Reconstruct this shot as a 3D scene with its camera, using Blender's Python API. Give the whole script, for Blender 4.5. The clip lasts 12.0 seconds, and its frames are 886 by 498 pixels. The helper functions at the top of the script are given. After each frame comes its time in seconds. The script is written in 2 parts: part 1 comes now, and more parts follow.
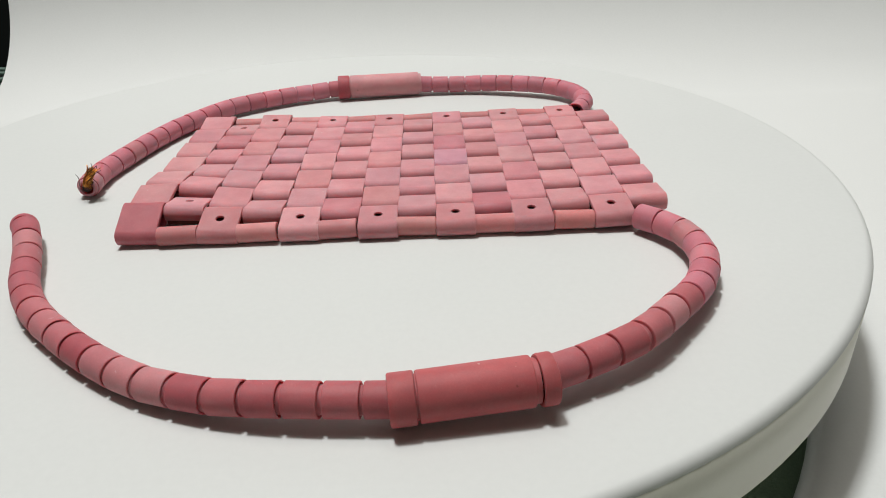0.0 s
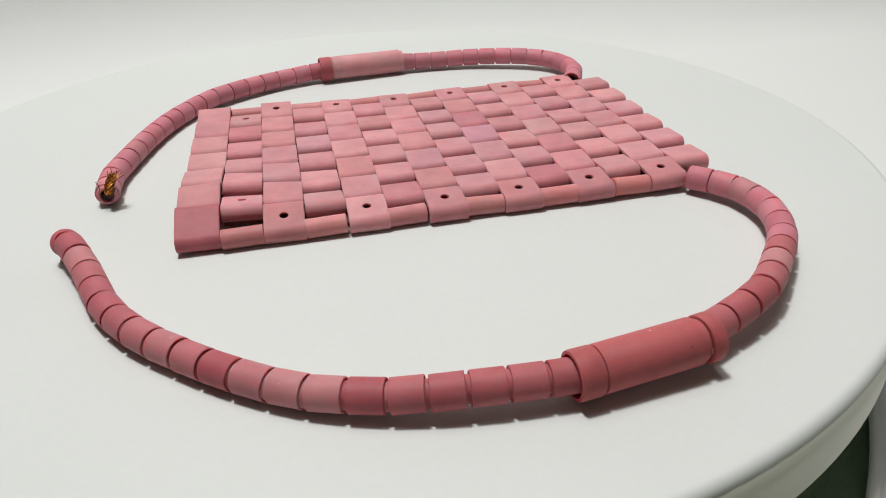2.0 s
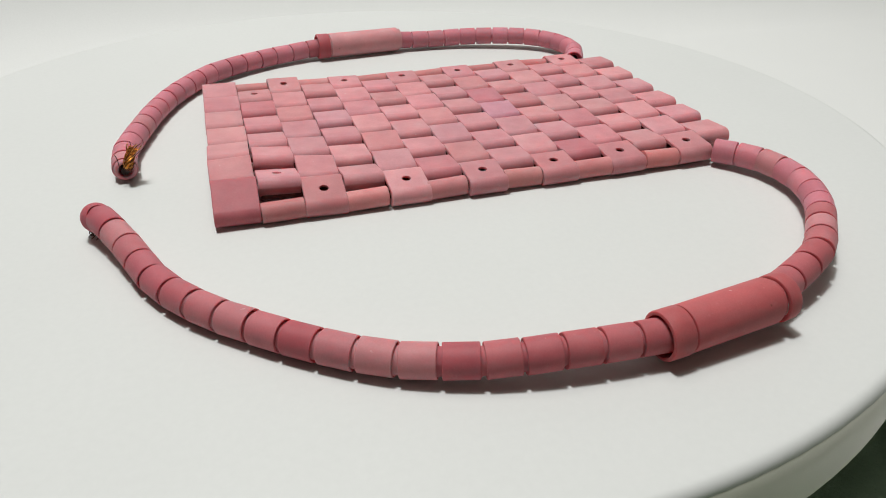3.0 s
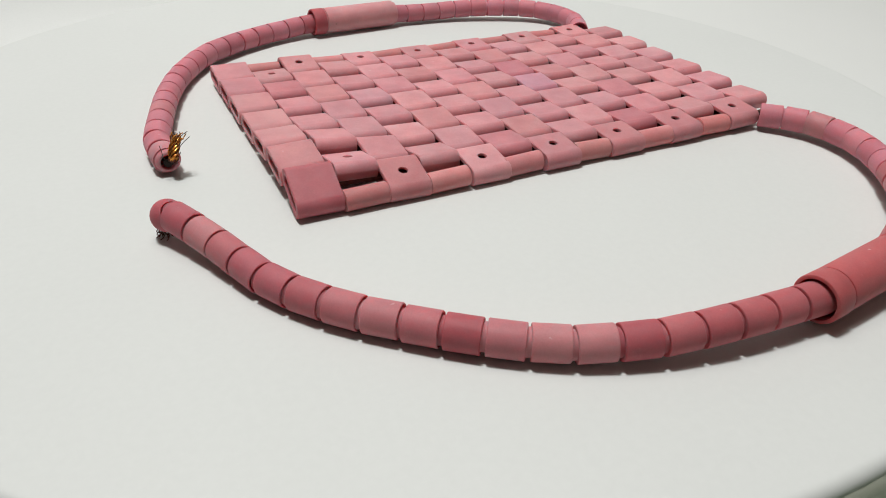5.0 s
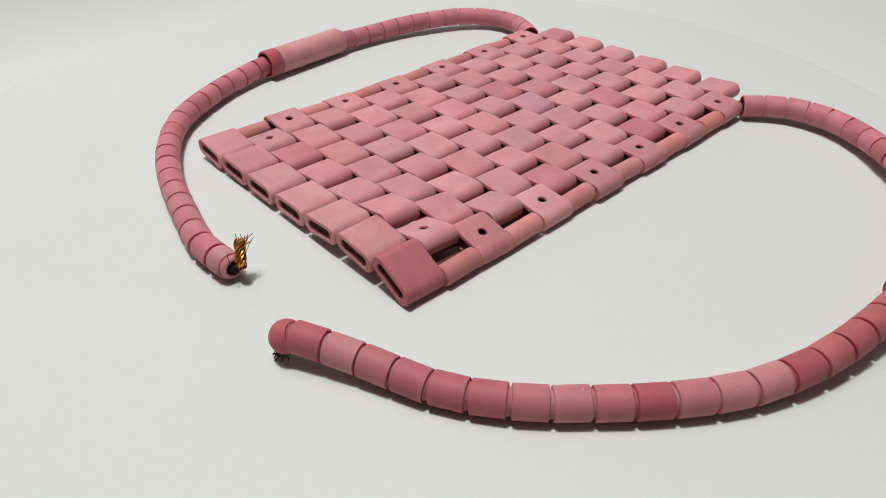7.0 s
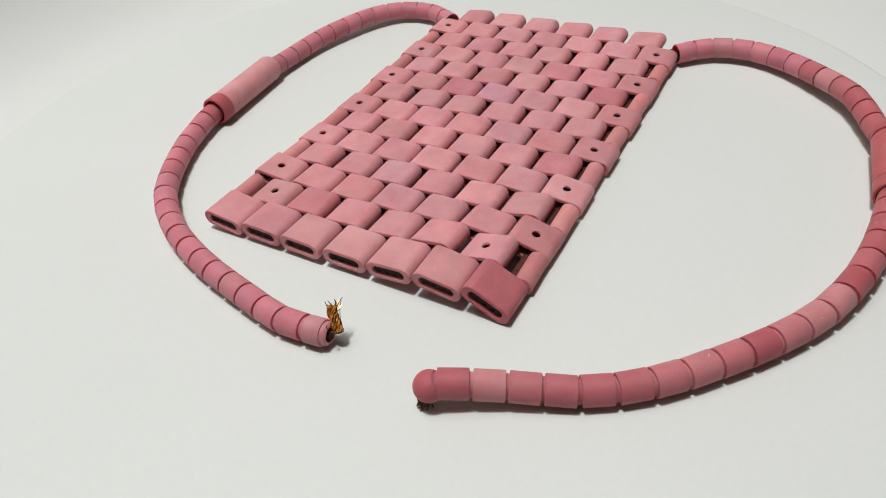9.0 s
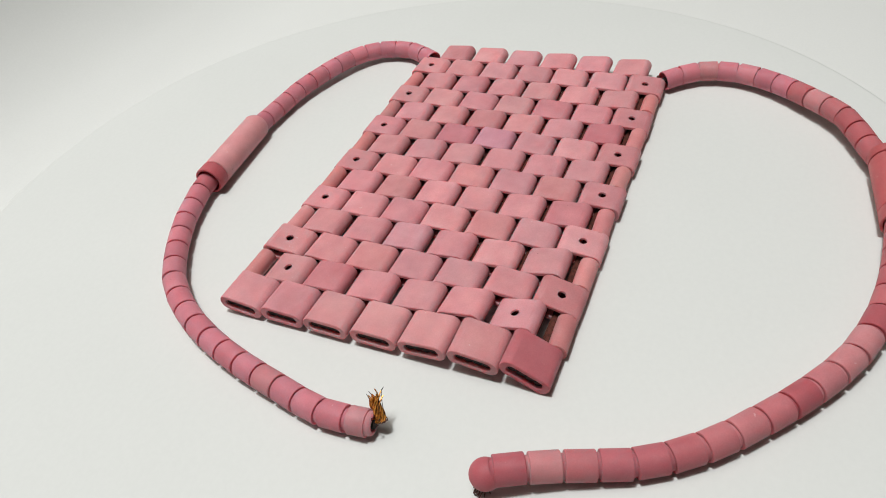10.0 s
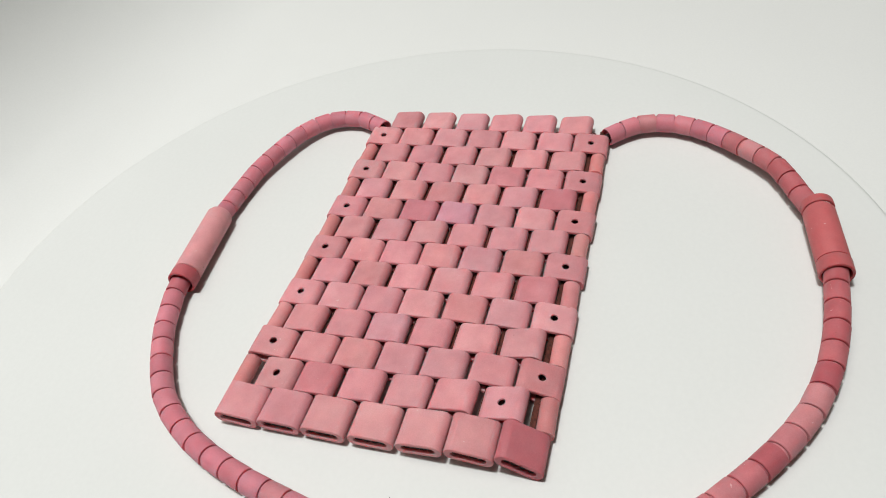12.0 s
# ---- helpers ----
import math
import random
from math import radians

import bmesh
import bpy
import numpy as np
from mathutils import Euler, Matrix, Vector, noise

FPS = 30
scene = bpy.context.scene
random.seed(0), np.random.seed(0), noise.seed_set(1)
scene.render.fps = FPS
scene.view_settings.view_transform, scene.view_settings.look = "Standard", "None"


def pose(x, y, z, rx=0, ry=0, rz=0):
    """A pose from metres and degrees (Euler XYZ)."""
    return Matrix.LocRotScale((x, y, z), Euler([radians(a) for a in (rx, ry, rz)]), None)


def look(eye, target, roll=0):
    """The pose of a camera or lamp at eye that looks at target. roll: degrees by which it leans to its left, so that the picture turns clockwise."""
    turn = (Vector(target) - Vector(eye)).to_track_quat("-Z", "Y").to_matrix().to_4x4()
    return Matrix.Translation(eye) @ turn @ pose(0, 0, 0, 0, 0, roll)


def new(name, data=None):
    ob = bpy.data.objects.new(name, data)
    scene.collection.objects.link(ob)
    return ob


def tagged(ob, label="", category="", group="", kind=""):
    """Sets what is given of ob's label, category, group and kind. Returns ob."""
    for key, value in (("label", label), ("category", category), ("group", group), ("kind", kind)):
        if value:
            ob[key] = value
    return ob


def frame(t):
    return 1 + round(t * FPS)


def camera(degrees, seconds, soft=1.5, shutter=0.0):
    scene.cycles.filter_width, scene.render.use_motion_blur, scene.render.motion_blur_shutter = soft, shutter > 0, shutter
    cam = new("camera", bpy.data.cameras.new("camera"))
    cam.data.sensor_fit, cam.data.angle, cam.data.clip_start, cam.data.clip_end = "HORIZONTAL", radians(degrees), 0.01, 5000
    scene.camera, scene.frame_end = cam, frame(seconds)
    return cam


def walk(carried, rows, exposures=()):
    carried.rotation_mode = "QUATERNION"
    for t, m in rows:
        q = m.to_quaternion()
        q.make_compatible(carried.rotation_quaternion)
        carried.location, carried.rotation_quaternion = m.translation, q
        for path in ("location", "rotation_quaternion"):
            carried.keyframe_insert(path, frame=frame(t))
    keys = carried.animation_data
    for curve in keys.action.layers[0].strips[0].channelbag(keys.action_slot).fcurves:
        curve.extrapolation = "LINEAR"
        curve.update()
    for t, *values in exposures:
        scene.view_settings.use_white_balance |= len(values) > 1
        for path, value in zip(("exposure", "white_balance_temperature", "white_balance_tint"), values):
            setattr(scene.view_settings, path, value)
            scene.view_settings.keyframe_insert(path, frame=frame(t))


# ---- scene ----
cam = camera(63.92, 12.0, soft=1.0)
PATH = [
    (0.0, (0.16937, -0.34521, 0.17369), (0.17095, -0.08122, 0.03120), -2.09),
    (0.5, (0.15010, -0.34119, 0.16602), (0.16834, -0.07951, 0.02045), -1.77),
    (1.0, (0.12829, -0.33892, 0.17325), (0.15423, -0.08202, 0.02051), -1.96),
    (1.5, (0.09754, -0.33832, 0.18242), (0.13371, -0.08349, 0.02830), -3.37),
    (2.0, (0.06764, -0.33286, 0.18123), (0.11911, -0.08070, 0.02706), -2.03),
    (2.5, (0.04248, -0.32618, 0.17596), (0.11060, -0.07811, 0.02163), -1.07),
    (3.0, (0.01299, -0.32146, 0.17180), (0.09086, -0.07812, 0.01457), 0.44),
    (5.0, (-0.06733, -0.27478, 0.16275), (0.04885, -0.05184, -0.00095), 2.04),
    (5.5, (-0.08697, -0.25745, 0.15860), (0.04060, -0.04118, -0.00558), 2.88),
    (6.0, (-0.10789, -0.24153, 0.16430), (0.02691, -0.03245, -0.00337), 2.43),
    (6.5, (-0.12677, -0.21851, 0.18131), (0.02138, -0.02157, 0.01024), 1.16),
    (7.0, (-0.14386, -0.19107, 0.19952), (0.01901, -0.01076, 0.02356), -0.57),
    (7.5, (-0.16285, -0.16517, 0.21890), (0.01049, -0.00196, 0.03637), -2.24),
    (9.5, (-0.20402, -0.09252, 0.25529), (-0.01049, 0.02409, 0.05794), -8.10),
    (10.0, (-0.18729, -0.07367, 0.27648), (0.00645, 0.03658, 0.07570), -9.74),
    (10.5, (-0.17024, -0.06336, 0.29152), (0.02219, 0.04174, 0.08677), -10.73),
    (11.0, (-0.15491, -0.04899, 0.30642), (0.04119, 0.04871, 0.10147), -11.47),
    (11.5, (-0.15569, -0.04921, 0.31873), (0.04447, 0.04347, 0.11538), -11.65),
    (12.0, (-0.16583, -0.05724, 0.33407), (0.03206, 0.03138, 0.12674), -12.15),
]
walk(cam, [(t, look(eye, target, roll)) for t, eye, target, roll in PATH], exposures=[(0.0, -0.01), (5.0, -0.04), (7.5, -0.09), (10.0, -0.04), (11.0, 0.05), (12.0, 0.05)])

# ---- world and light ----
world = bpy.data.worlds.new("room_light")
scene.world = world
world.use_nodes = True
world.node_tree.nodes["Background"].inputs[0].default_value = (1.0, 0.94, 0.78, 1)
world.node_tree.nodes["Background"].inputs[1].default_value = 0.07


def lamp(name, eye, target, size, watts, colour):
    data = bpy.data.lights.new(name, "AREA")
    data.shape, data.size, data.energy, data.color = "DISK", size, watts, colour
    ob = new(name, data)
    ob.matrix_world = look(eye, target)
    return ob


lamp("ceiling_lamp", (-0.20, 0.25, 2.59), (0.12, 0.10, 0.0), 0.30, 51.0, (0.975, 1.0, 1.0))
lamp("ceiling_panel", (0.00, 0.50, 2.55), (0.10, 0.15, 0.0), 1.7, 25.0, (1.0, 0.955, 0.87))


# ---- materials ----
def material(name):
    m = bpy.data.materials.new(name)
    m.use_nodes = True
    return m, m.node_tree.nodes, m.node_tree.links, m.node_tree.nodes["Principled BSDF"]


def noise_node(nodes, links, scale, detail=4.0, rough=0.6, vector=None):
    n = nodes.new("ShaderNodeTexNoise")
    n.inputs["Scale"].default_value, n.inputs["Detail"].default_value, n.inputs["Roughness"].default_value = scale, detail, rough
    if vector:
        links.new(vector, n.inputs["Vector"])
    return n


def ramp(nodes, links, value, stops):
    r = nodes.new("ShaderNodeValToRGB")
    el = r.color_ramp.elements
    while len(el) < len(stops):
        el.new(0.5)
    for e, (at, c) in zip(el, stops):
        e.position, e.color = at, (*c, 1)
    links.new(value, r.inputs[0])
    return r


def mixed(nodes, links, a, b, factor=1.0, mode="MULTIPLY"):
    n = nodes.new("ShaderNodeMix")
    n.data_type, n.blend_type = "RGBA", mode
    if isinstance(factor, float):
        n.inputs[0].default_value = factor
    else:
        links.new(factor, n.inputs[0])
    for socket, value in ((n.inputs[6], a), (n.inputs[7], b)):
        if isinstance(value, tuple):
            socket.default_value = (*value, 1)
        else:
            links.new(value, socket)
    return n.outputs[2]


def bumped(nodes, links, height, shader, strength, distance):
    b = nodes.new("ShaderNodeBump")
    b.inputs["Strength"].default_value, b.inputs["Distance"].default_value = strength, distance
    links.new(height, b.inputs["Height"])
    links.new(b.outputs[0], shader.inputs["Normal"])


def ceramic_material():
    """Unglazed pink alumina: each piece has its own tone, with chalky scuffs, faint blotches and rare dark specks."""
    m, nodes, links, shader = material("pink_ceramic")
    info = nodes.new("ShaderNodeObjectInfo")
    at = nodes.new("ShaderNodeTexCoord").outputs["Object"]
    shift = nodes.new("ShaderNodeVectorMath")
    shift.operation = "ADD"
    far = nodes.new("ShaderNodeMath")
    far.operation = "MULTIPLY"
    far.inputs[1].default_value = 40.0
    links.new(info.outputs["Random"], far.inputs[0])
    links.new(at, shift.inputs[0])
    links.new(far.outputs[0], shift.inputs[1])
    own = shift.outputs[0]
    blotch = noise_node(nodes, links, 70.0, 3.0, 0.55, own)
    grain = noise_node(nodes, links, 1400.0, 4.0, 0.7, own)
    scuff = noise_node(nodes, links, 260.0, 6.0, 0.75, own)
    speck = noise_node(nodes, links, 420.0, 1.0, 0.4, own)
    tone = ramp(nodes, links, blotch.outputs["Fac"], [(0.3, (0.90, 0.86, 0.87)), (0.7, (1.06, 1.08, 1.07))])
    fine = ramp(nodes, links, grain.outputs["Fac"], [(0.3, (0.94, 0.93, 0.93)), (0.7, (1.05, 1.06, 1.06))])
    colour = mixed(nodes, links, info.outputs["Color"], tone.outputs[0])
    colour = mixed(nodes, links, colour, fine.outputs[0])
    chalk = ramp(nodes, links, scuff.outputs["Fac"], [(0.60, (0, 0, 0)), (0.78, (0.22, 0.22, 0.22))])
    colour = mixed(nodes, links, colour, (0.62, 0.32, 0.33), chalk.outputs[0], "MIX")
    dark = ramp(nodes, links, speck.outputs["Fac"], [(0.80, (0, 0, 0)), (0.86, (0.5, 0.5, 0.5))])
    colour = mixed(nodes, links, colour, (0.12, 0.035, 0.03), dark.outputs[0], "MIX")
    chip = noise_node(nodes, links, 330.0, 2.0, 0.5, own)
    pale = ramp(nodes, links, chip.outputs["Fac"], [(0.75, (0, 0, 0)), (0.78, (0.55, 0.6, 0.6))])
    colour = mixed(nodes, links, colour, (0.64, 0.46, 0.45), pale.outputs[0], "MIX")
    links.new(colour, shader.inputs["Base Color"])
    shader.inputs["Roughness"].default_value = 0.58
    shader.inputs["Specular IOR Level"].default_value = 0.3
    shader.inputs["Subsurface Weight"].default_value = 0.7
    shader.inputs["Subsurface Radius"].default_value = (1.0, 0.12, 0.12)
    shader.inputs["Subsurface Scale"].default_value = 0.004
    shader.inputs["Sheen Weight"].default_value = 0.03
    shader.inputs["Sheen Roughness"].default_value = 0.5
    shader.inputs["Sheen Tint"].default_value = (1.0, 0.86, 0.86, 1)
    bumped(nodes, links, scuff.outputs["Fac"], shader, 0.25, 0.0003)
    return m


def plain_material(name, light, dark, scale, roughness, bump=0.1, depth=0.0004, fine=900.0):
    """A painted or papery surface with broad faint mottling and a fine grain."""
    m, nodes, links, shader = material(name)
    at = nodes.new("ShaderNodeTexCoord").outputs["Object"]
    broad = noise_node(nodes, links, scale, 5.0, 0.6, at)
    small = noise_node(nodes, links, fine, 3.0, 0.6, at)
    colour = ramp(nodes, links, broad.outputs["Fac"], [(0.3, dark), (0.7, light)]).outputs[0]
    grain = ramp(nodes, links, small.outputs["Fac"], [(0.3, (0.985, 0.985, 0.985)), (0.7, (1.01, 1.01, 1.01))]).outputs[0]
    links.new(mixed(nodes, links, colour, grain), shader.inputs["Base Color"])
    shader.inputs["Roughness"].default_value = roughness
    shader.inputs["Specular IOR Level"].default_value = 0.3
    bumped(nodes, links, small.outputs["Fac"], shader, bump, depth)
    return m


def metal_material(name, colour, dark, roughness, metal=1.0):
    m, nodes, links, shader = material(name)
    at = nodes.new("ShaderNodeTexCoord").outputs["Object"]
    tarnish = noise_node(nodes, links, 500.0, 4.0, 0.6, at)
    links.new(ramp(nodes, links, tarnish.outputs["Fac"], [(0.35, dark), (0.6, colour)]).outputs[0], shader.inputs["Base Color"])
    shader.inputs["Metallic"].default_value, shader.inputs["Roughness"].default_value = metal, roughness
    return m


CERAMIC = ceramic_material()
COPPER = metal_material("copper", (0.94, 0.40, 0.075), (0.20, 0.058, 0.013), 0.28, 0.8)
# for bare wire ends; on the pad's wires it stands in for shade in the gaps
TARNISH_SHADE = metal_material("tarnished_copper_and_gap_shade", (0.13, 0.036, 0.025), (0.050, 0.015, 0.010), 0.65, 0.25)
# for core and stray strands; near black to paint the shade in bead bores too
OXIDE_SHADE = metal_material("oxidised_copper_and_bore_shade", (0.020, 0.009, 0.007), (0.008, 0.004, 0.003), 0.9, 0.0)
DISC = plain_material("white_laminate", (0.645, 0.655, 0.642), (0.625, 0.635, 0.622), 5.0, 0.5, 0.006, 0.0001, 300.0)
EDGE = plain_material("cream_edge_band", (0.80, 0.79, 0.70), (0.78, 0.77, 0.675), 12.0, 0.45, 0.05, 0.0002)
PAPER = plain_material("white_paper", (0.700, 0.706, 0.694), (0.685, 0.691, 0.679), 3.0, 0.75, 0.15, 0.0005, 500.0)
DESK = plain_material("dark_green_cloth", (0.260, 0.350, 0.240), (0.190, 0.270, 0.175), 14.0, 0.9, 0.4, 0.002, 700.0)
WALL = plain_material("dark_wall_paint", (0.010, 0.013, 0.012), (0.006, 0.008, 0.007), 2.0, 0.8)
CABLE = plain_material("grey_green_plastic", (0.16, 0.24, 0.20), (0.10, 0.16, 0.13), 60.0, 0.5)


# ---- mesh helpers ----
def mesh_of(name, verts, faces, mat, smooth_angle=35.0):
    me = bpy.data.meshes.new(name)
    me.from_pydata([tuple(v) for v in verts], [], faces)
    bm = bmesh.new()
    bm.from_mesh(me)
    bmesh.ops.recalc_face_normals(bm, faces=bm.faces)
    for f in bm.faces:
        f.smooth = True
    for e in bm.edges:
        e.smooth = len(e.link_faces) == 2 and e.calc_face_angle(0.0) < radians(smooth_angle)
    bm.to_mesh(me)
    bm.free()
    me.materials.append(mat)
    return me


def part(name, data, parent, m=None, tint=None, label=""):
    ob = new(name, data)
    ob.parent = parent
    if m is not None:
        ob.matrix_basis = m
    if tint:
        ob.color = (*tint, 1)
    return tagged(ob, label) if label else ob


def lathe(profile, steps=28):
    """Turns rows of (s, r) about the x axis; r = 0 closes an end."""
    verts, faces, rings = [], [], []
    for s, r in profile:
        if r == 0:
            rings.append([len(verts)])
            verts.append((s, 0, 0))
        else:
            rings.append(list(range(len(verts), len(verts) + steps)))
            verts += [(s, r * math.cos(2 * math.pi * i / steps), r * math.sin(2 * math.pi * i / steps)) for i in range(steps)]
    for a, b in zip(rings, rings[1:]):
        for i in range(steps):
            j = (i + 1) % steps
            if len(a) > 1 and len(b) > 1:
                faces.append((a[i], a[j], b[j], b[i]))
            elif len(a) > 1:
                faces.append((a[i], a[j], b[0]))
            elif len(b) > 1:
                faces.append((a[0], b[j], b[i]))
    return verts, faces


def tube(points, radius, steps=8, taper=1.0):
    """A round wire along points."""
    verts, faces = [], []
    n = len(points)
    side = Vector((0.31, 0.52, 0.79))
    for i, p in enumerate(points):
        way = (points[min(i + 1, n - 1)] - points[max(i - 1, 0)]).normalized()
        a = way.cross(side).normalized()
        b = way.cross(a)
        r = radius * (1 + (taper - 1) * i / (n - 1))
        verts += [p + r * (math.cos(2 * math.pi * k / steps) * a + math.sin(2 * math.pi * k / steps) * b) for k in range(steps)]
    for i in range(n - 1):
        for k in range(steps):
            l = (k + 1) % steps
            faces.append((i * steps + k, i * steps + l, (i + 1) * steps + l, (i + 1) * steps + k))
    faces.append(tuple(range(steps - 1, -1, -1)))
    faces.append(tuple(range((n - 1) * steps, n * steps)))
    return verts, faces


def spline(controls, fine=24):
    """A smooth line through control points, as a list of close points."""
    c = [Vector(p) for p in controls]
    c = [2 * c[0] - c[1], *c, 2 * c[-1] - c[-2]]
    out = []
    for i in range(1, len(c) - 2):
        p0, p1, p2, p3 = c[i - 1 : i + 3]
        for k in range(fine):
            t = k / fine
            out.append(0.5 * (2 * p1 + (p2 - p0) * t + (2 * p0 - 5 * p1 + 4 * p2 - p3) * t * t + (3 * p1 - p0 - 3 * p2 + p3) * t**3))
    out.append(c[-2])
    return out


def along(points, s):
    """The place and way at s metres along points."""
    for a, b in zip(points, points[1:]):
        d = (b - a).length
        if s <= d:
            return a + (b - a) * (s / d), (b - a).normalized()
        s -= d
    way = (points[-1] - points[-2]).normalized()
    return points[-1] + way * s, way


def length_of(points):
    return sum((b - a).length for a, b in zip(points, points[1:]))


def facing(place, way, spin=0.0):
    """A pose whose x axis points along way and whose z axis stays up."""
    y = Vector((0, 0, 1)).cross(way).normalized()
    z = way.cross(y)
    m = Matrix((way, y, z)).transposed().to_4x4()
    return Matrix.Translation(place) @ m @ Matrix.Rotation(spin, 4, "X")


# ---- structure: backdrop sheet, desk, room ----
FLOOR_Z = -0.080
TOP_T = 0.037


def sheet_mesh(name, rows, mat, thick=0.0008):
    """A sheet from rows of points, with a thickness downwards."""
    n, w = len(rows), len(rows[0])
    top = [Vector(p) for row in rows for p in row]
    verts = top + [p - Vector((0, 0, thick)) for p in top]
    faces, low = [], n * w
    for i in range(n - 1):
        for j in range(w - 1):
            a, b, c, d = i * w + j, i * w + j + 1, (i + 1) * w + j + 1, (i + 1) * w + j
            faces += [(a, b, c, d), (low + d, low + c, low + b, low + a)]
    rim = [j for j in range(w)] + [i * w + w - 1 for i in range(1, n)] + [(n - 1) * w + j for j in range(w - 2, -1, -1)] + [i * w for i in range(n - 2, 0, -1)]
    for a, b in zip(rim, rim[1:] + rim[:1]):
        faces.append((a, low + a, low + b, b))
    return mesh_of(name, verts, faces, mat, 60)


def backdrop():
    """White paper sweep: it lies under the table, then curves up into a wall behind it."""
    sweep, wall_y, left = 0.17, 0.66, -0.388
    profile = [(y, FLOOR_Z) for y in np.linspace(-0.045, wall_y - sweep, 10)]
    profile += [(wall_y - sweep + sweep * math.sin(a), FLOOR_Z + sweep * (1 - math.cos(a))) for a in np.linspace(0.08, 1.45, 18)]
    top_y, top_z = profile[-1]
    profile += [(top_y + 0.12 * h, top_z + h) for h in (0.1, 0.3, 0.6, 0.9)]
    rows = []
    for y, z in profile:
        row = []
        for x in np.linspace(left, 2.0, 30):
            wave = 0.006 * noise.noise((x * 1.7, y * 2.0, z * 2.0)) if z > FLOOR_Z + 0.02 else 0.0
            row.append((x, y + wave, z))
        rows.append(row)
    back = new("backdrop", sheet_mesh("backdrop", rows, PAPER))
    tagged(back, "seamless white paper sweep curving up behind the table", "backdrop", kind="structure")
    # the front of the sheet, cut on a slant, with its edge curled up
    rows = []
    for v in np.linspace(0, 0.9, 24):
        edge = Vector((0.3737 - 0.009 * v - 0.317 * v * v, -0.001 - 0.33 * v, FLOOR_Z))
        row = []
        for k, (out, up) in enumerate(((0.0042, 0.0125), (0.0, 0.0135), (-0.0046, 0.0116), (-0.0066, 0.0068), (-0.0046, 0.0020), (0.0, 0.0), (0.05, 0.0), (0.3, 0.0), (0.8, 0.0), (1.6, 0.0))):
            curl = min(1.0, max(0.02, (v - 0.08) / 0.2)) * (0.55 + 0.1 * math.sin(5 * v))
            row.append((edge.x + (out * curl if k < 6 else out), edge.y, edge.z + up * curl + 0.0005))
        rows.append(row)
    front = new("backdrop_front", sheet_mesh("backdrop_front", rows, PAPER))
    tagged(front, "slanting front flap of off-white paper with a curled edge", "backdrop", kind="structure")


def room():
    def slab(name, lo, hi, mat, label):
        verts = [(x, y, z) for x in (lo[0], hi[0]) for y in (lo[1], hi[1]) for z in (lo[2], hi[2])]
        faces = [(0, 1, 3, 2), (4, 6, 7, 5), (0, 4, 5, 1), (2, 3, 7, 6), (0, 2, 6, 4), (1, 5, 7, 3)]
        tagged(new(name, mesh_of(name, verts, faces, mat)), label, "wall" if "wall" in name else "ground", kind="structure")

    slab("ground", (-3, -3, -0.80), (3, 3, -0.75), WALL, "dark unlit floor of the room")
    slab("wall_north", (-3, 2.4, -0.75), (3, 2.5, 2.2), WALL, "unlit dark wall behind the paper sweep")
    slab("wall_west", (-3.1, -3, -0.75), (-3, 2.5, 2.2), WALL, "unlit dark wall beside the bench")


def box(name, lo, hi, mat, parent):
    bm = bmesh.new()
    bmesh.ops.create_cube(bm, size=1.0)
    bmesh.ops.scale(bm, vec=[h - l for l, h in zip(lo, hi)], verts=bm.verts)
    bmesh.ops.translate(bm, vec=[(h + l) / 2 for l, h in zip(lo, hi)], verts=bm.verts)
    bmesh.ops.bevel(bm, geom=bm.edges[:], offset=0.004, segments=2, affect="EDGES", profile=0.5)
    me = bpy.data.meshes.new(name)
    bm.to_mesh(me)
    bm.free()
    me.materials.append(mat)
    return part(name, me, parent)


def bench():
    ob = tagged(new("work_bench"), "bench with a dark green cloth top under the paper", "bench")
    box("bench_top", (-0.42, -0.62, FLOOR_Z - 0.052), (2.1, 0.74, FLOOR_Z - 0.022), DESK, ob)
    for x in (-0.36, 2.02):
        for y in (-0.56, 0.66):
            box("leg", (x, y, -0.75), (x + 0.05, y + 0.05, FLOOR_Z - 0.052), WALL, ob)


def coil_on_crate():
    crate = tagged(new("crate"), "dark crate standing on the floor behind the bench", "crate")
    box("crate_body", (-1.0, 1.12, -0.75), (-0.66, 1.46, -0.245), WALL, crate)
    coil = tagged(new("cable_coil"), "loose coil of grey green cable lying on a crate", "cable")
    for k, (r, dx, dz) in enumerate(((0.070, 0.0, 0.005), (0.062, 0.006, 0.014), (0.074, -0.004, 0.023), (0.058, 0.004, 0.032))):
        ring = [Vector((-0.815 + dx + r * math.cos(a), 1.275 + r * math.sin(a), -0.244 + dz + 0.004 * math.sin(2 * a + k))) for a in np.linspace(0, 2 * math.pi, 40)]
        v, f = tube(ring, 0.0045, 8)
        part("cable_loop", mesh_of("cable_loop", v, f, CABLE), coil)


backdrop()
room()
bench()
coil_on_crate()


# ---- white tabletop ----
TABLE_AT, TABLE_R, ROUND = (0.108, 0.101), 0.3112, 0.0045


def rim(grow, count=180):
    """The round outline of the top, drawn out by grow metres."""
    turns = [2 * math.pi * i / count for i in range(count)]
    return [(TABLE_AT[0] + (TABLE_R + grow) * math.cos(a), TABLE_AT[1] + (TABLE_R + grow) * math.sin(a)) for a in turns]


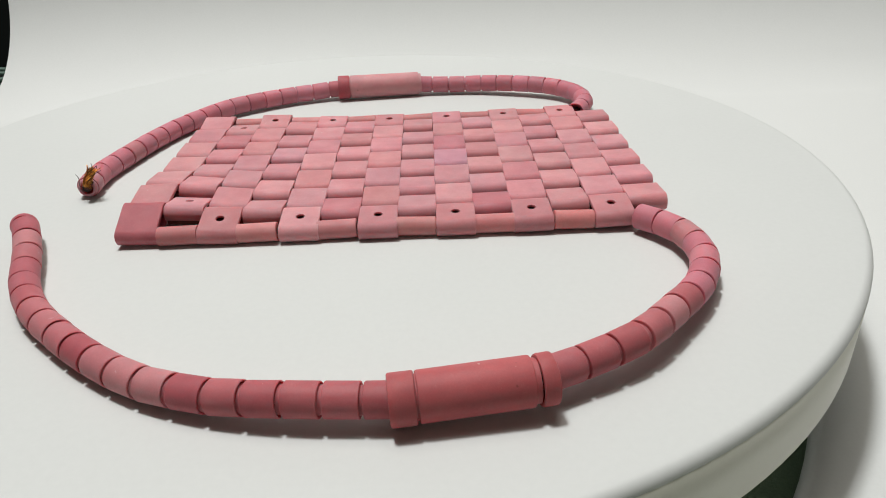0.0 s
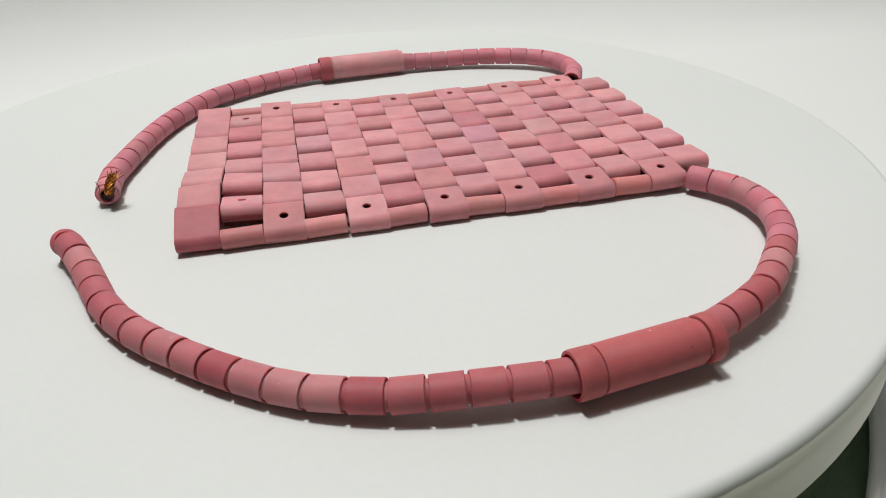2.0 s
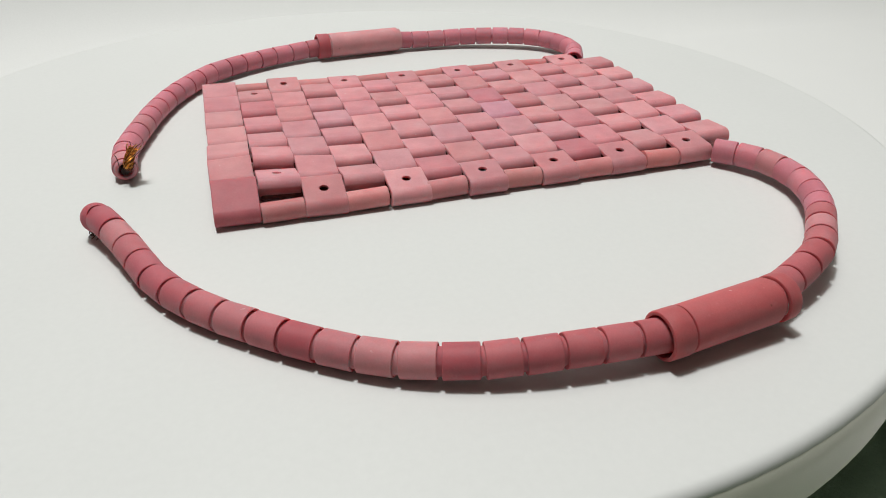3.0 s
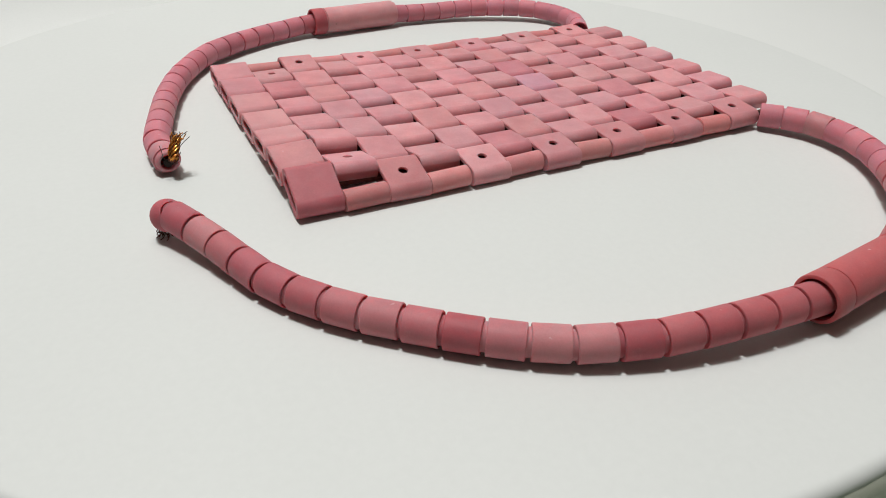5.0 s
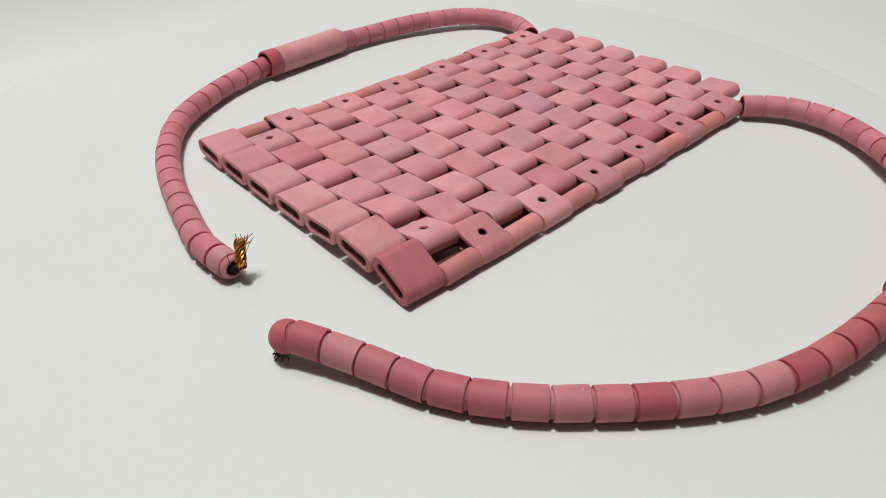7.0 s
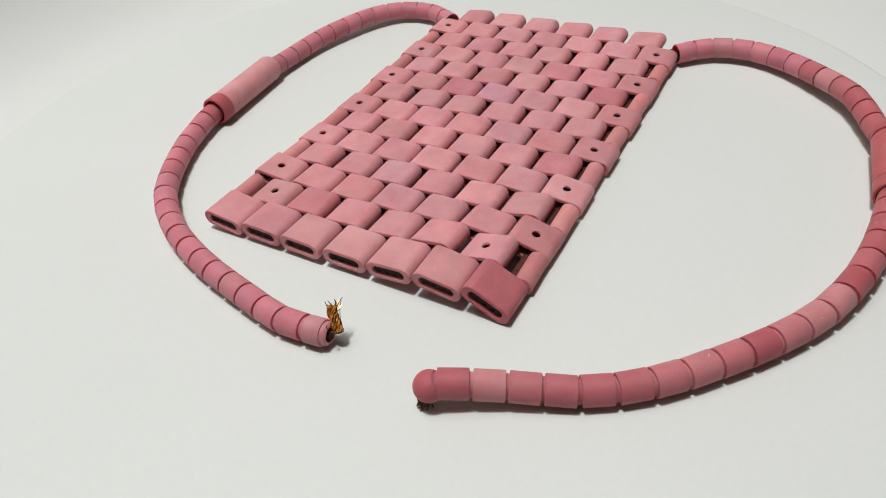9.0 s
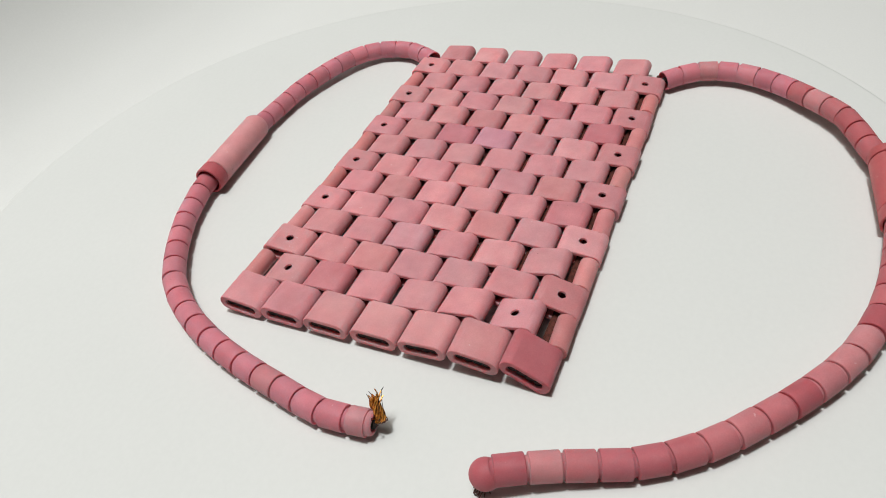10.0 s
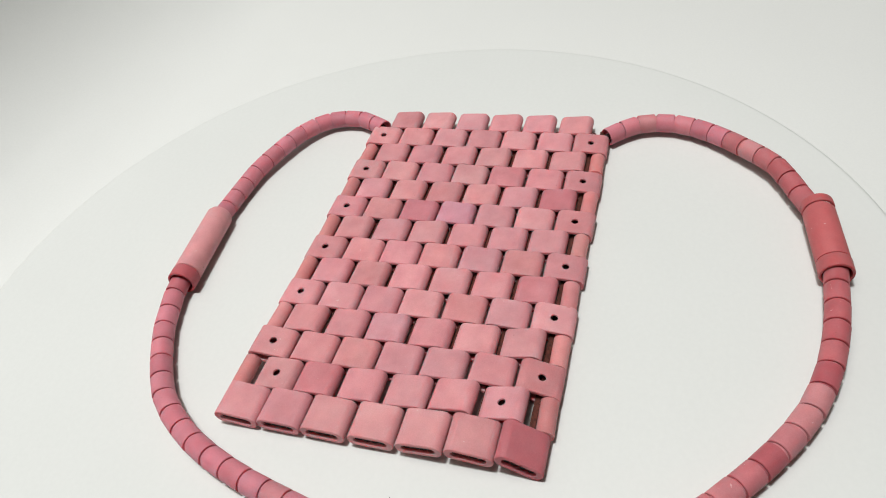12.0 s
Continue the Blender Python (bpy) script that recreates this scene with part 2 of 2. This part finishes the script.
def tabletop():
    table = new("display_table")
    tagged(table, "white round tabletop with a thick rounded edge", "table")
    rings = [(-0.012, 0.0), (-0.0060, 0.0)] + [(-ROUND + ROUND * math.sin(a), -ROUND + ROUND * math.cos(a)) for a in np.linspace(0.0, math.pi / 2, 9)]
    rings += [(-0.0015, -ROUND), (-0.0015, -TOP_T + 0.0012), (-0.0030, -TOP_T)]
    verts, faces, n = [], [], 180
    for grow, z in rings:
        verts += [(x, y, z) for x, y in rim(grow, n)]
    for k in range(len(rings) - 1):
        for i in range(n):
            j = (i + 1) % n
            faces.append((k * n + i, k * n + j, (k + 1) * n + j, (k + 1) * n + i))
    faces.append(tuple(range(n)))
    faces.append(tuple(range((len(rings) - 1) * n, len(rings) * n)))
    top = part("tabletop", mesh_of("tabletop", verts, faces, DISC, 50), table)
    band_v, band_f = [], []
    outline = [(-0.0014, -ROUND - 0.0001), (-0.0001, -ROUND - 0.0001), (0.0, -ROUND - 0.0002), (0.0, -TOP_T + 0.0010), (-0.0008, -TOP_T + 0.0002), (-0.0014, -TOP_T + 0.0006)]
    for grow, z in outline:
        band_v += [(x, y, z) for x, y in rim(grow, n)]
    for k in range(len(outline)):
        for i in range(n):
            j, l = (i + 1) % n, (k + 1) % len(outline)
            band_f.append((k * n + i, k * n + j, l * n + j, l * n + i))
    part("edge_band", mesh_of("edge_band", band_v, band_f, EDGE, 50), top, label="cream edge banding")
    v, f = lathe([(-TOP_T, 0.0), (-TOP_T, 0.09), (FLOOR_Z + 0.001, 0.10), (FLOOR_Z + 0.001, 0.0)], 64)
    part("foot", mesh_of("foot", v, f, DISC, 50), table, Matrix.Translation((*TABLE_AT, 0)) @ Matrix.Rotation(-math.pi / 2, 4, "Y"), label="short round foot")


tabletop()


# ---- heating pad ----
ROW, PITCH = 0.0210, 0.02742
BEAD_W, BEAD_H, BEAD_L = 0.0264, 0.0098, 0.02094
PINK = (0.588, 0.260, 0.282)


def fired(c):
    """A tone of the same firing, a little rosier."""
    return (c[0], c[1], c[2] * 1.06)


def tinted(rng, spread=1.0):
    """A piece's own pink: a little lighter, darker, redder or paler."""
    v = 1 + spread * rng.uniform(-0.10, 0.10)
    pale = spread * rng.uniform(-0.015, 0.028)
    return (PINK[0] * v + pale * 0.6, PINK[1] * v + pale, PINK[2] * v + pale + spread * rng.uniform(-0.008, 0.010))


def redder(c, by):
    """The same tone fired a little deeper."""
    return (c[0] * (0.99 - 0.1 * by), c[1] * by, c[2] * by * 1.12)


def stadium(w, h, r, n=6):
    """Points round a rounded bar's cross-section, from its top edge's start, and the index of the top flat."""
    pts = []
    for cy, cz, a0 in ((w / 2 - r, h / 2 - r, 0.0), (-w / 2 + r, h / 2 - r, 90.0), (-w / 2 + r, -h / 2 + r, 180.0), (w / 2 - r, -h / 2 + r, 270.0)):
        pts += [(cy + r * math.cos(radians(a0 + 90 * k / (n - 1))), cz + r * math.sin(radians(a0 + 90 * k / (n - 1)))) for k in range(n)]
    return pts


def flat_bead_mesh(name, holed):
    """A flattened ceramic tube with rounded ends, open along x; the holed kind has a round hole in its top."""
    n = 6
    outer = stadium(BEAD_W, BEAD_H, 0.0047, n)
    small = stadium(BEAD_W - 0.0008, BEAD_H - 0.0008, 0.0041, n)
    mouth = stadium(0.0196, 0.0058, 0.0028, n)
    inner = stadium(0.0189, 0.0051, 0.0025, n)
    half, bev = BEAD_L / 2, 0.0004
    rings = [(-0.3 * half, inner), (-half + bev, inner), (-half, mouth), (-half, small), (-half + bev, outer), (half - bev, outer), (half, small), (half, mouth), (half - bev, inner), (0.3 * half, inner)]
    k = 4 * n
    verts = [(x, y, z) for x, ring in rings for y, z in ring]
    faces = []
    for i in range(len(rings) - 1):
        for a in range(k):
            b = (a + 1) % k
            if holed and i == 4 and a == n - 1:
                continue
            faces.append((i * k + a, i * k + b, (i + 1) * k + b, (i + 1) * k + a))
    for a in range(k):
        b = (a + 1) % k
        if not (holed and a == n - 1):
            faces.append(((len(rings) - 1) * k + a, (len(rings) - 1) * k + b, b, a))
    if holed:
        a0, b0, a1, b1 = 4 * k + n - 1, 4 * k + n, 5 * k + n - 1, 5 * k + n
        top, rad, steps = BEAD_H / 2, 0.0023, 16
        first = len(verts)
        for z, r in ((top, rad + 0.00015), (top - 0.0002, rad), (top - 0.0013, rad)):
            verts += [(r * math.cos(radians(45 + 360 * i / steps)), r * math.sin(radians(45 + 360 * i / steps)), z) for i in range(steps)]
        corners = [a1, a0, b0, b1]  # at 45, 135, 225 and 315 degrees seen from above
        q = steps // 4
        for c in range(4):
            arc = [first + (c * q + i) % steps for i in range(q + 1)]
            nxt = corners[(c + 1) % 4]
            for i in range(q):
                faces.append((corners[c] if i < q // 2 else nxt, arc[i], arc[i + 1]))
            faces.append((corners[c], arc[q // 2], nxt))
        for lvl in range(2):
            for i in range(steps):
                j = (i + 1) % steps
                faces.append((first + lvl * steps + i, first + lvl * steps + j, first + (lvl + 1) * steps + j, first + (lvl + 1) * steps + i))
    return mesh_of(name, verts, faces, CERAMIC, 40)


def bore_fill_mesh():
    """One near-black filler strand that stands in for the shade in a flat bead's bore."""
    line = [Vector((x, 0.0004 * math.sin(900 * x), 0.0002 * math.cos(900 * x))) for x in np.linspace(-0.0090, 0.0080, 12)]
    return mesh_of("bore_shade_strand", *tube(line, 0.00245, 8), OXIDE_SHADE)


def lift(x, y):
    """How far the pad bows up off the table."""
    near = math.exp(-((x - 0.018) / 0.035) ** 2) * math.exp(-((y - 0.036) / 0.026) ** 2)
    corner = math.exp(-((x - 0.050) / 0.030) ** 2) * math.exp(-((y - 0.170) / 0.030) ** 2)
    middle = math.exp(-((x - 0.12) / 0.12) ** 2) * math.exp(-((y - 0.085) / 0.05) ** 2)
    return 0.0002 + 0.0046 * near + 0.0014 * corner + 0.0010 * middle + 0.0017 * ((x - 0.14) / 0.12) ** 2


SPECIAL = {
    (8, 3): (0.532, 0.250, 0.292), (8, 4): (0.512, 0.194, 0.216), (3, 3): (0.559, 0.272, 0.292), (6, 2): (0.551, 0.264, 0.280), (7, 0): (0.551, 0.256, 0.265),
    (9, 0): (0.495, 0.178, 0.195), (0, 0): (0.447, 0.136, 0.150), (0, 1): (0.544, 0.240, 0.241), (2, 3): (0.544, 0.248, 0.261), (1, 4): (0.525, 0.195, 0.208),
    (2, 0): (0.521, 0.216, 0.217), (11, 4): (0.544, 0.240, 0.253), (5, 0): (0.535, 0.212, 0.226), (12, 0): (0.544, 0.232, 0.237), (0, 5): (0.536, 0.232, 0.245),
}
SHADES = {(10, 3): (0.560, 0.276, 0.276), (10, 2): (0.552, 0.224, 0.238), (7, 3): (0.560, 0.266, 0.270), (11, 2): (0.558, 0.266, 0.266)}


# how far each row has slid along the near edge
SLIP = (0.0, 0.0002, 0.0004, 0.0009, 0.0012, 0.0012, 0.0011, 0.0008, 0.0005, -0.0001, -0.0006, -0.0003, 0.0, 0.0)


def heating_pad():
    pad = new("heating_pad")
    tagged(pad, "flexible pink ceramic bead heating pad with two beaded leads", "heating pad")
    rng = random.Random(7)
    plain, holed = flat_bead_mesh("flat_bead", False), flat_bead_mesh("flat_bead_holed", True)
    v, f = lathe([(-0.004, 0.0014), (-0.0098, 0.0014), (-0.01048, 0.0019), (-0.01048, 0.0048), (-0.0103, 0.0051), (0.0103, 0.0051), (0.01048, 0.0048), (0.01048, 0.0019), (0.0098, 0.0014), (0.004, 0.0014)], 24)
    edge_tube = mesh_of("edge_tube", v, f, CERAMIC)
    strand = bore_fill_mesh()
    for j in range(14):
        x = (j + 0.5) * ROW
        odd = j % 2
        shift = {1: 0.0024, 3: 0.0010}.get(j, 0.0007) if odd else 0.0
        for k in range(6 if odd else 7):
            y = (k + 0.5 * odd) * PITCH + shift + rng.uniform(-0.0005, 0.0005)
            h, e = lift(x, y), 0.004
            roll = math.degrees(math.atan((lift(x, y + e) - lift(x, y - e)) / (2 * e)))
            pitch = -math.degrees(math.atan((lift(x + e, y) - lift(x - e, y)) / (2 * e)))
            roll += rng.uniform(-1.2, 1.2) + (-4.0 if odd else 2.5)
            if k == 0 and not odd:
                roll += {0: 21.0, 2: 9.0, 4: 4.0}.get(j, 1.0)
            if k == 0 and odd:
                roll += {1: -15.0, 3: -8.0}.get(j, -1.0)
            if k == 6:
                roll += {0: 6.0, 2: 4.0}.get(j, 0.0)
            lowest = BEAD_H / 2 + 0.5 * (BEAD_W - 0.009) * abs(math.sin(radians(roll))) - 0.0002 * abs(roll) / 10
            z = max(BEAD_H / 2 + h, lowest) + 0.0002 - (0.0012 if (j, k) == (1, 5) else 0.0) + {(0, 0): 0.0008, (1, 0): 0.0010, (3, 0): 0.0006}.get((j, k), 0.0)
            has_hole = (j in (2, 4, 6, 8, 10, 12) and k in (0, 6)) or (j == 1 and k in (0, 5))
            m = pose(x + SLIP[j] * (1 - y / 0.1645) + rng.uniform(-0.0002, 0.0002) - (0.0005 if j == 0 else 0.0), y + {(0, 0): 0.0018, (1, 5): -0.0016}.get((j, k), 0.0), z, roll, pitch, rng.uniform(-0.8, 0.8)) @ Matrix.Diagonal((1.045, 0.99, 1, 1) if j == 0 else (1, rng.uniform(0.975, 0.995) * (0.965 if odd else 0.985), 1, 1))
            tone = fired(SPECIAL[(j, k)]) if (j, k) in SPECIAL else tinted(rng)
            part("flat_bead", holed if has_hole else plain, pad, m, fired(SHADES[(j, k)]) if (j, k) in SHADES else tone)
            # four near-black fillers put the shade into each open bore
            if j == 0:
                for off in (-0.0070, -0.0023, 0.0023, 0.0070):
                    part("bore_shade_strand", strand, pad, m @ Matrix.Translation((0, off, 0)), label="near-black filler standing in for shade inside the bead's bore")
        if odd and j < 13:
            for side, y in ((0, -0.0067 if j < 4 else -0.0065), (1, 6 * PITCH + (0.0094 if j == 1 else 0.0070))):
                m = pose(x, y + rng.uniform(-0.0004, 0.0004), 0.0051 + (0.2 if j == 1 else 0.5) * lift(x, y), 0, rng.uniform(-2, 2), rng.uniform(-1.5, 1.5))
                part("edge_tube", edge_tube, pad, m, tuple(c * f for c, f in zip(tinted(rng, 1.2), (0.96, 0.86, 0.80))))
    # resistance wires inside the flat beads; their dark red-brown also paints shade into holes and gaps
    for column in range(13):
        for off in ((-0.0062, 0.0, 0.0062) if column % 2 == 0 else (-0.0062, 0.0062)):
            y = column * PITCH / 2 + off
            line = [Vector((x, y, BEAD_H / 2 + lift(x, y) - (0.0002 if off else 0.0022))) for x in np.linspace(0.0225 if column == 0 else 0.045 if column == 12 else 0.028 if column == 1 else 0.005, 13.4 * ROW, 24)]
            part("heating_wire", mesh_of("heating_wire", *tube(line, 0.0019, 6), TARNISH_SHADE), pad)
    return pad


PAD = heating_pad()

# ---- beaded leads ----
BALL_R, STEP = 0.0067, 0.0147


def round_bead_mesh():
    """A short ceramic sleeve: a ball at its front that seats in the next bead's socket."""
    h = 0.00662
    p = [(-h + 0.0040, 0.0030), (-h + 0.0030, 0.0048), (-h + 0.0005, 0.0058), (-h, 0.0061), (-h, 0.00645), (-h + 0.0003, BALL_R), (h - 0.0003, BALL_R), (h, 0.00645), (h, 0.0053), (h + 0.0014, 0.0053)]
    p += [(h + 0.0014 + 0.0024 * math.sin(a), 0.0036 + 0.0021 * math.cos(a)) for a in np.linspace(0.2, 1.5, 5)]
    p += [(h + 0.0037, 0.0032), (h - 0.002, 0.0030)]
    v, f = lathe(p, 26)
    return mesh_of("round_bead", v, f, CERAMIC, 38)


ROUND_BEAD = round_bead_mesh()


def open_end_mesh():
    """The last bead of a lead: its ball, bored for the strands, faces out."""
    p = [(-0.0040, 0.0030), (-0.0062, 0.0042), (-0.0062, 0.0062), (-0.0058, BALL_R), (0.0032, BALL_R), (0.0036, 0.0064), (0.0036, 0.0058), (0.0046, 0.0057)]
    p += [(0.0046 + 0.0022 * math.sin(a), 0.0042 + 0.0015 * math.cos(a)) for a in np.linspace(0.3, 1.6, 5)]
    p += [(0.0066, 0.0037), (0.0058, 0.0034), (-0.0005, 0.0033)]
    return mesh_of("open_end_bead", *lathe(p, 28), CERAMIC, 38)


OPEN_END = open_end_mesh()
DEEP_PINK, ROSE = (0.470, 0.115, 0.122), (0.600, 0.276, 0.292)


def sleeve(parent, a, b, tint, collars):
    """The thick connector sleeve: a body and a collar at either end."""
    way = (b - a).normalized()
    full = (b - a).length
    cap, short = 0.0095, 0.0060

    def shell(name, l, r, hole, lip=0.0):
        h = l / 2
        v, f = lathe([(-h + 0.004, hole), (-h - lip, hole + 0.0003), (-h - lip, hole + 0.0009), (-h, hole + 0.0009), (-h, r - 0.0006), (-h + 0.0002, r - 0.0002), (-h + 0.0008, r), (h - 0.0008, r), (h - 0.0002, r - 0.0002), (h, r - 0.0006), (h, hole + 0.0009), (h + lip, hole + 0.0009), (h + lip, hole + 0.0003), (h - 0.004, hole)], 36)
        return mesh_of(name, v, f, CERAMIC, 38)

    far = a if collars == 1 else a + way * (short + 0.0020)
    near = b - way * (cap + 0.0006)
    body = part("sleeve", shell("sleeve", (near - far).length, 0.0094, 0.0073, 0.002), parent, facing((near + far) / 2, way), tint, "thick ceramic connector sleeve")
    for end, sign, lean, l in ((b, -1, -1.5, cap), (a, 1, 3.5, short))[:collars]:
        turn = Matrix.Rotation(radians(lean), 3, "Z") @ way
        part("collar", shell("collar", l, 0.0096, 0.0078), parent, facing(end + way * (sign * l / 2), turn), (0.432, 0.100, 0.118) if collars == 1 else tuple(c * 0.93 for c in tint))
    return body


def joints_of(controls, beads):
    """The joints between beads: each stretch between two control points is shared by that many beads."""
    line, fine = spline(controls), 24
    out = [line[0]]
    for i, n in enumerate(beads):
        stretch = line[i * fine : (i + 1) * fine + 1]
        total = length_of(stretch)
        out += [along(stretch, total * (k + 1) / n)[0] for k in range(n - 1)] + [stretch[-1]]
    return line, out


def lead(name, first, barrel, second, seed, marks):
    """A lead of ceramic beads on a stranded core, with one thick sleeve part of the way along."""
    rng = random.Random(seed)
    halves = [joints_of(points, beads) for points, beads in (first, second)]
    core = tube([p for p in halves[0][0][::6]] + [p for p in halves[1][0][::6]], 0.0022, 8)
    ob = part(name, mesh_of(name, *core, OXIDE_SHADE), PAD, label="stranded core wire threaded with pink ceramic beads")
    count, last = 0, sum(len(js) - 1 for _, js in halves) - 1
    for _, js in halves:
        for p0, p1 in zip(js, js[1:]):
            m = facing((p0 + p1) / 2, (p1 - p0).normalized(), rng.uniform(0, 6.28)) @ Matrix.Diagonal(((p1 - p0).length / STEP, 1, 1, 1))
            m = m @ Matrix.Rotation(radians(rng.uniform(-1.5, 1.5)), 4, "Z")
            part("round_bead", OPEN_END if seed == 5 and count == last else ROUND_BEAD, ob, m, fired((marks[count][0], marks[count][1] * 0.92, marks[count][2] * 0.92)) if count in marks else redder(tinted(rng, 0.8), 0.72))
            count += 1
    sleeve(ob, Vector(barrel[0]), Vector(barrel[1]), *((DEEP_PINK, 2) if seed == 3 else (ROSE, 1)))
    return ob


LZ = 0.0069
DEEP, PALE = (0.425, 0.116, 0.130), (0.521, 0.232, 0.237)
RIGHT = lead(
    "lead_wire",
    (
        [(0.2747, -0.0096, 0.0080), (0.2905, -0.0307, 0.0091), (0.2930, -0.0577, 0.0094), (0.2819, -0.0834, 0.0100), (0.2643, -0.1042, 0.0117), (0.2447, -0.1238, 0.0126), (0.2195, -0.1366, 0.0112), (0.2062, -0.1425, 0.0112)],
        (2, 2, 2, 2, 2, 2, 1),
    ),
    ((0.2083, -0.1457, 0.0122), (0.1496, -0.1526, 0.0106)),
    (
        [(0.1550, -0.1522, 0.0106), (0.1407, -0.1514, 0.0105), (0.1123, -0.1493, 0.0104), (0.0847, -0.1440, 0.0088), (0.0569, -0.1333, 0.0074), (0.0319, -0.1172, 0.0070), (0.0099, -0.0988, 0.0070), (-0.0107, -0.0782, 0.0070), (-0.0267, -0.0537, LZ), (-0.0377, -0.0270, 0.0087), (-0.0507, -0.0006, 0.0114)],
        (1, 2, 2, 2, 2, 2, 2, 2, 2, 2),
    ),
    3,
    {2: PALE, 7: (0.455, 0.150, 0.158), 8: (0.535, 0.245, 0.250), 9: (0.478, 0.170, 0.176), 10: (0.435, 0.128, 0.134), 11: (0.440, 0.130, 0.138), 12: (0.460, 0.150, 0.158), 13: (0.425, 0.124, 0.130), 14: (0.460, 0.142, 0.150), 15: (0.450, 0.135, 0.142), 16: (0.445, 0.127, 0.137), 17: (0.470, 0.150, 0.158), 18: DEEP, 19: PALE, 20: PALE, 21: (0.505, 0.205, 0.215), 22: DEEP, 23: (0.485, 0.172, 0.184), 24: (0.505, 0.205, 0.214), 25: (0.490, 0.180, 0.190), 26: (0.465, 0.152, 0.165), 27: (0.447, 0.140, 0.158), 28: (0.447, 0.144, 0.162), 29: (0.490, 0.180, 0.190), 30: PALE, 31: (0.440, 0.132, 0.150)},
)
LEFT = lead(
    "lead_wire",
    (
        [(0.2745, 0.1675, 0.0085), (0.2868, 0.1926, 0.0086), (0.2831, 0.2199, 0.0089), (0.2631, 0.2379, 0.0099), (0.2376, 0.2486, 0.0097), (0.2111, 0.2566, 0.0087), (0.1831, 0.2595, 0.0079), (0.1550, 0.2600, 0.0092)],
        (2,) * 7,
    ),
    ((0.1570, 0.2604, 0.0098), (0.0893, 0.2533, 0.0105)),
    (
        [(0.0950, 0.2560, 0.0094), (0.0808, 0.2542, 0.0086), (0.0539, 0.2458, 0.0078), (0.0293, 0.2328, 0.0079), (0.0063, 0.2165, 0.0077), (-0.0113, 0.1941, LZ), (-0.0242, 0.1681, LZ), (-0.0334, 0.1406, LZ), (-0.0400, 0.1134, LZ), (-0.0457, 0.0856, LZ), (-0.0440, 0.0580, 0.0073)],
        (1,) + (2,) * 9,
    ),
    5,
    {28: (0.514, 0.224, 0.237), 32: (0.536, 0.264, 0.276), 14: (0.432, 0.136, 0.154)},
)


def end_bead_mesh():
    """A short domed bead that closes a lead."""
    p = [(-0.0020, 0.0030), (-0.0048, 0.0046), (-0.0051, 0.0049)]
    p += [(0.0070 * math.sin(a), 0.0070 * math.cos(a)) for a in np.linspace(-0.78, 1.12, 14)]
    p += [(0.0056, 0.0028), (0.0020, 0.0027)]
    v, f = lathe(p, 28)
    return mesh_of("end_bead", v, f, CERAMIC, 40)


part("end_bead", end_bead_mesh(), RIGHT, facing(Vector((-0.0525, 0.0013, 0.0106)), Vector((-0.34, 0.76, -0.55)).normalized()), (0.447, 0.115, 0.138), "domed last bead bent towards the table")


# ---- bare wire ends ----
def wire_end(parent, at, way, up, count, length, seed, mat, label, wide=0.0016, twist=3.2, stray=0.15, thick=0.00023):
    """A bare strand end: thin wires twisted round one another that leave the bead along way, bend towards up and fray at the tip."""
    rng = random.Random(seed)
    verts, faces = [], []
    way, up = Vector(way).normalized(), Vector(up).normalized()
    side = way.cross(up).normalized()
    across = up.cross(side).normalized()
    for i in range(count):
        r, turn = wide * math.sqrt((i + 0.5) / count), 2.4 * i
        loose = rng.uniform(1.5, 3.4) if rng.random() < stray else rng.uniform(0.0, 0.5)
        tall = length * (rng.uniform(0.80, 1.0) if loose < 1 else rng.uniform(0.9, 1.12))
        pts = [Vector(at) - way * 0.006 + 0.6 * r * (math.cos(turn) * side + math.sin(turn) * across)]
        for k in range(9):
            f = k / 8
            axis = Vector(at) + way * 0.0032 * math.sin(min(1.0, 3 * f) * 1.57) * (1 - 0.6 * f) + up * tall * f**1.12 + side * 0.0007 * math.sin(4 * f)
            ring, a = r * (0.85 + 0.3 * math.sin(3.1 * f)) + 0.0011 * loose * f**4, turn + twist * f
            pts.append(axis + ring * (math.cos(a) * side + math.sin(a) * across) + way * 0.0006 * loose * f**6)
        v, f = tube(spline(pts, 3), thick, 5)
        faces += [tuple(k + len(verts) for k in q) for q in f]
        verts += v
    part("wire_tuft", mesh_of("wire_tuft", verts, faces, mat), parent, label=label)


wire_end(LEFT, (-0.0422, 0.0568, 0.0082), (0.05, -0.95, 0.05), (0.34, 0.42, 1.0), 30, 0.0135, 11, COPPER, "frayed bright copper strands", 0.0021, 4.2, 0.12, 0.00031)
wire_end(LEFT, (-0.0420, 0.0566, 0.0076), (0.05, -0.95, 0.05), (0.34, 0.40, 1.0), 12, 0.0070, 13, TARNISH_SHADE, "tarnished roots of the strands", 0.0019, 3.0, 0.0)
wire_end(LEFT, (-0.0420, 0.0566, 0.0080), (0.05, -0.95, 0.05), (0.38, 0.38, 1.0), 6, 0.0148, 17, OXIDE_SHADE, "thin dark stray strands", 0.0020, 2.2, 0.9, 0.00016)
wire_end(LEFT, (-0.0446, 0.0566, 0.0090), (0.0, -0.85, 0.2), (-0.12, 0.75, 1.0), 1, 0.0078, 19, OXIDE_SHADE, "single strand curled back over the bead", 0.0006, 1.0, 1.0, 0.00018)
wire_end(RIGHT, (-0.0541, 0.0036, 0.0052), (-0.25, 0.45, -0.85), (-0.10, -0.35, -1.0), 14, 0.0046, 12, TARNISH_SHADE, "dark frayed copper strands", 0.0023, 2.4, 0.5)
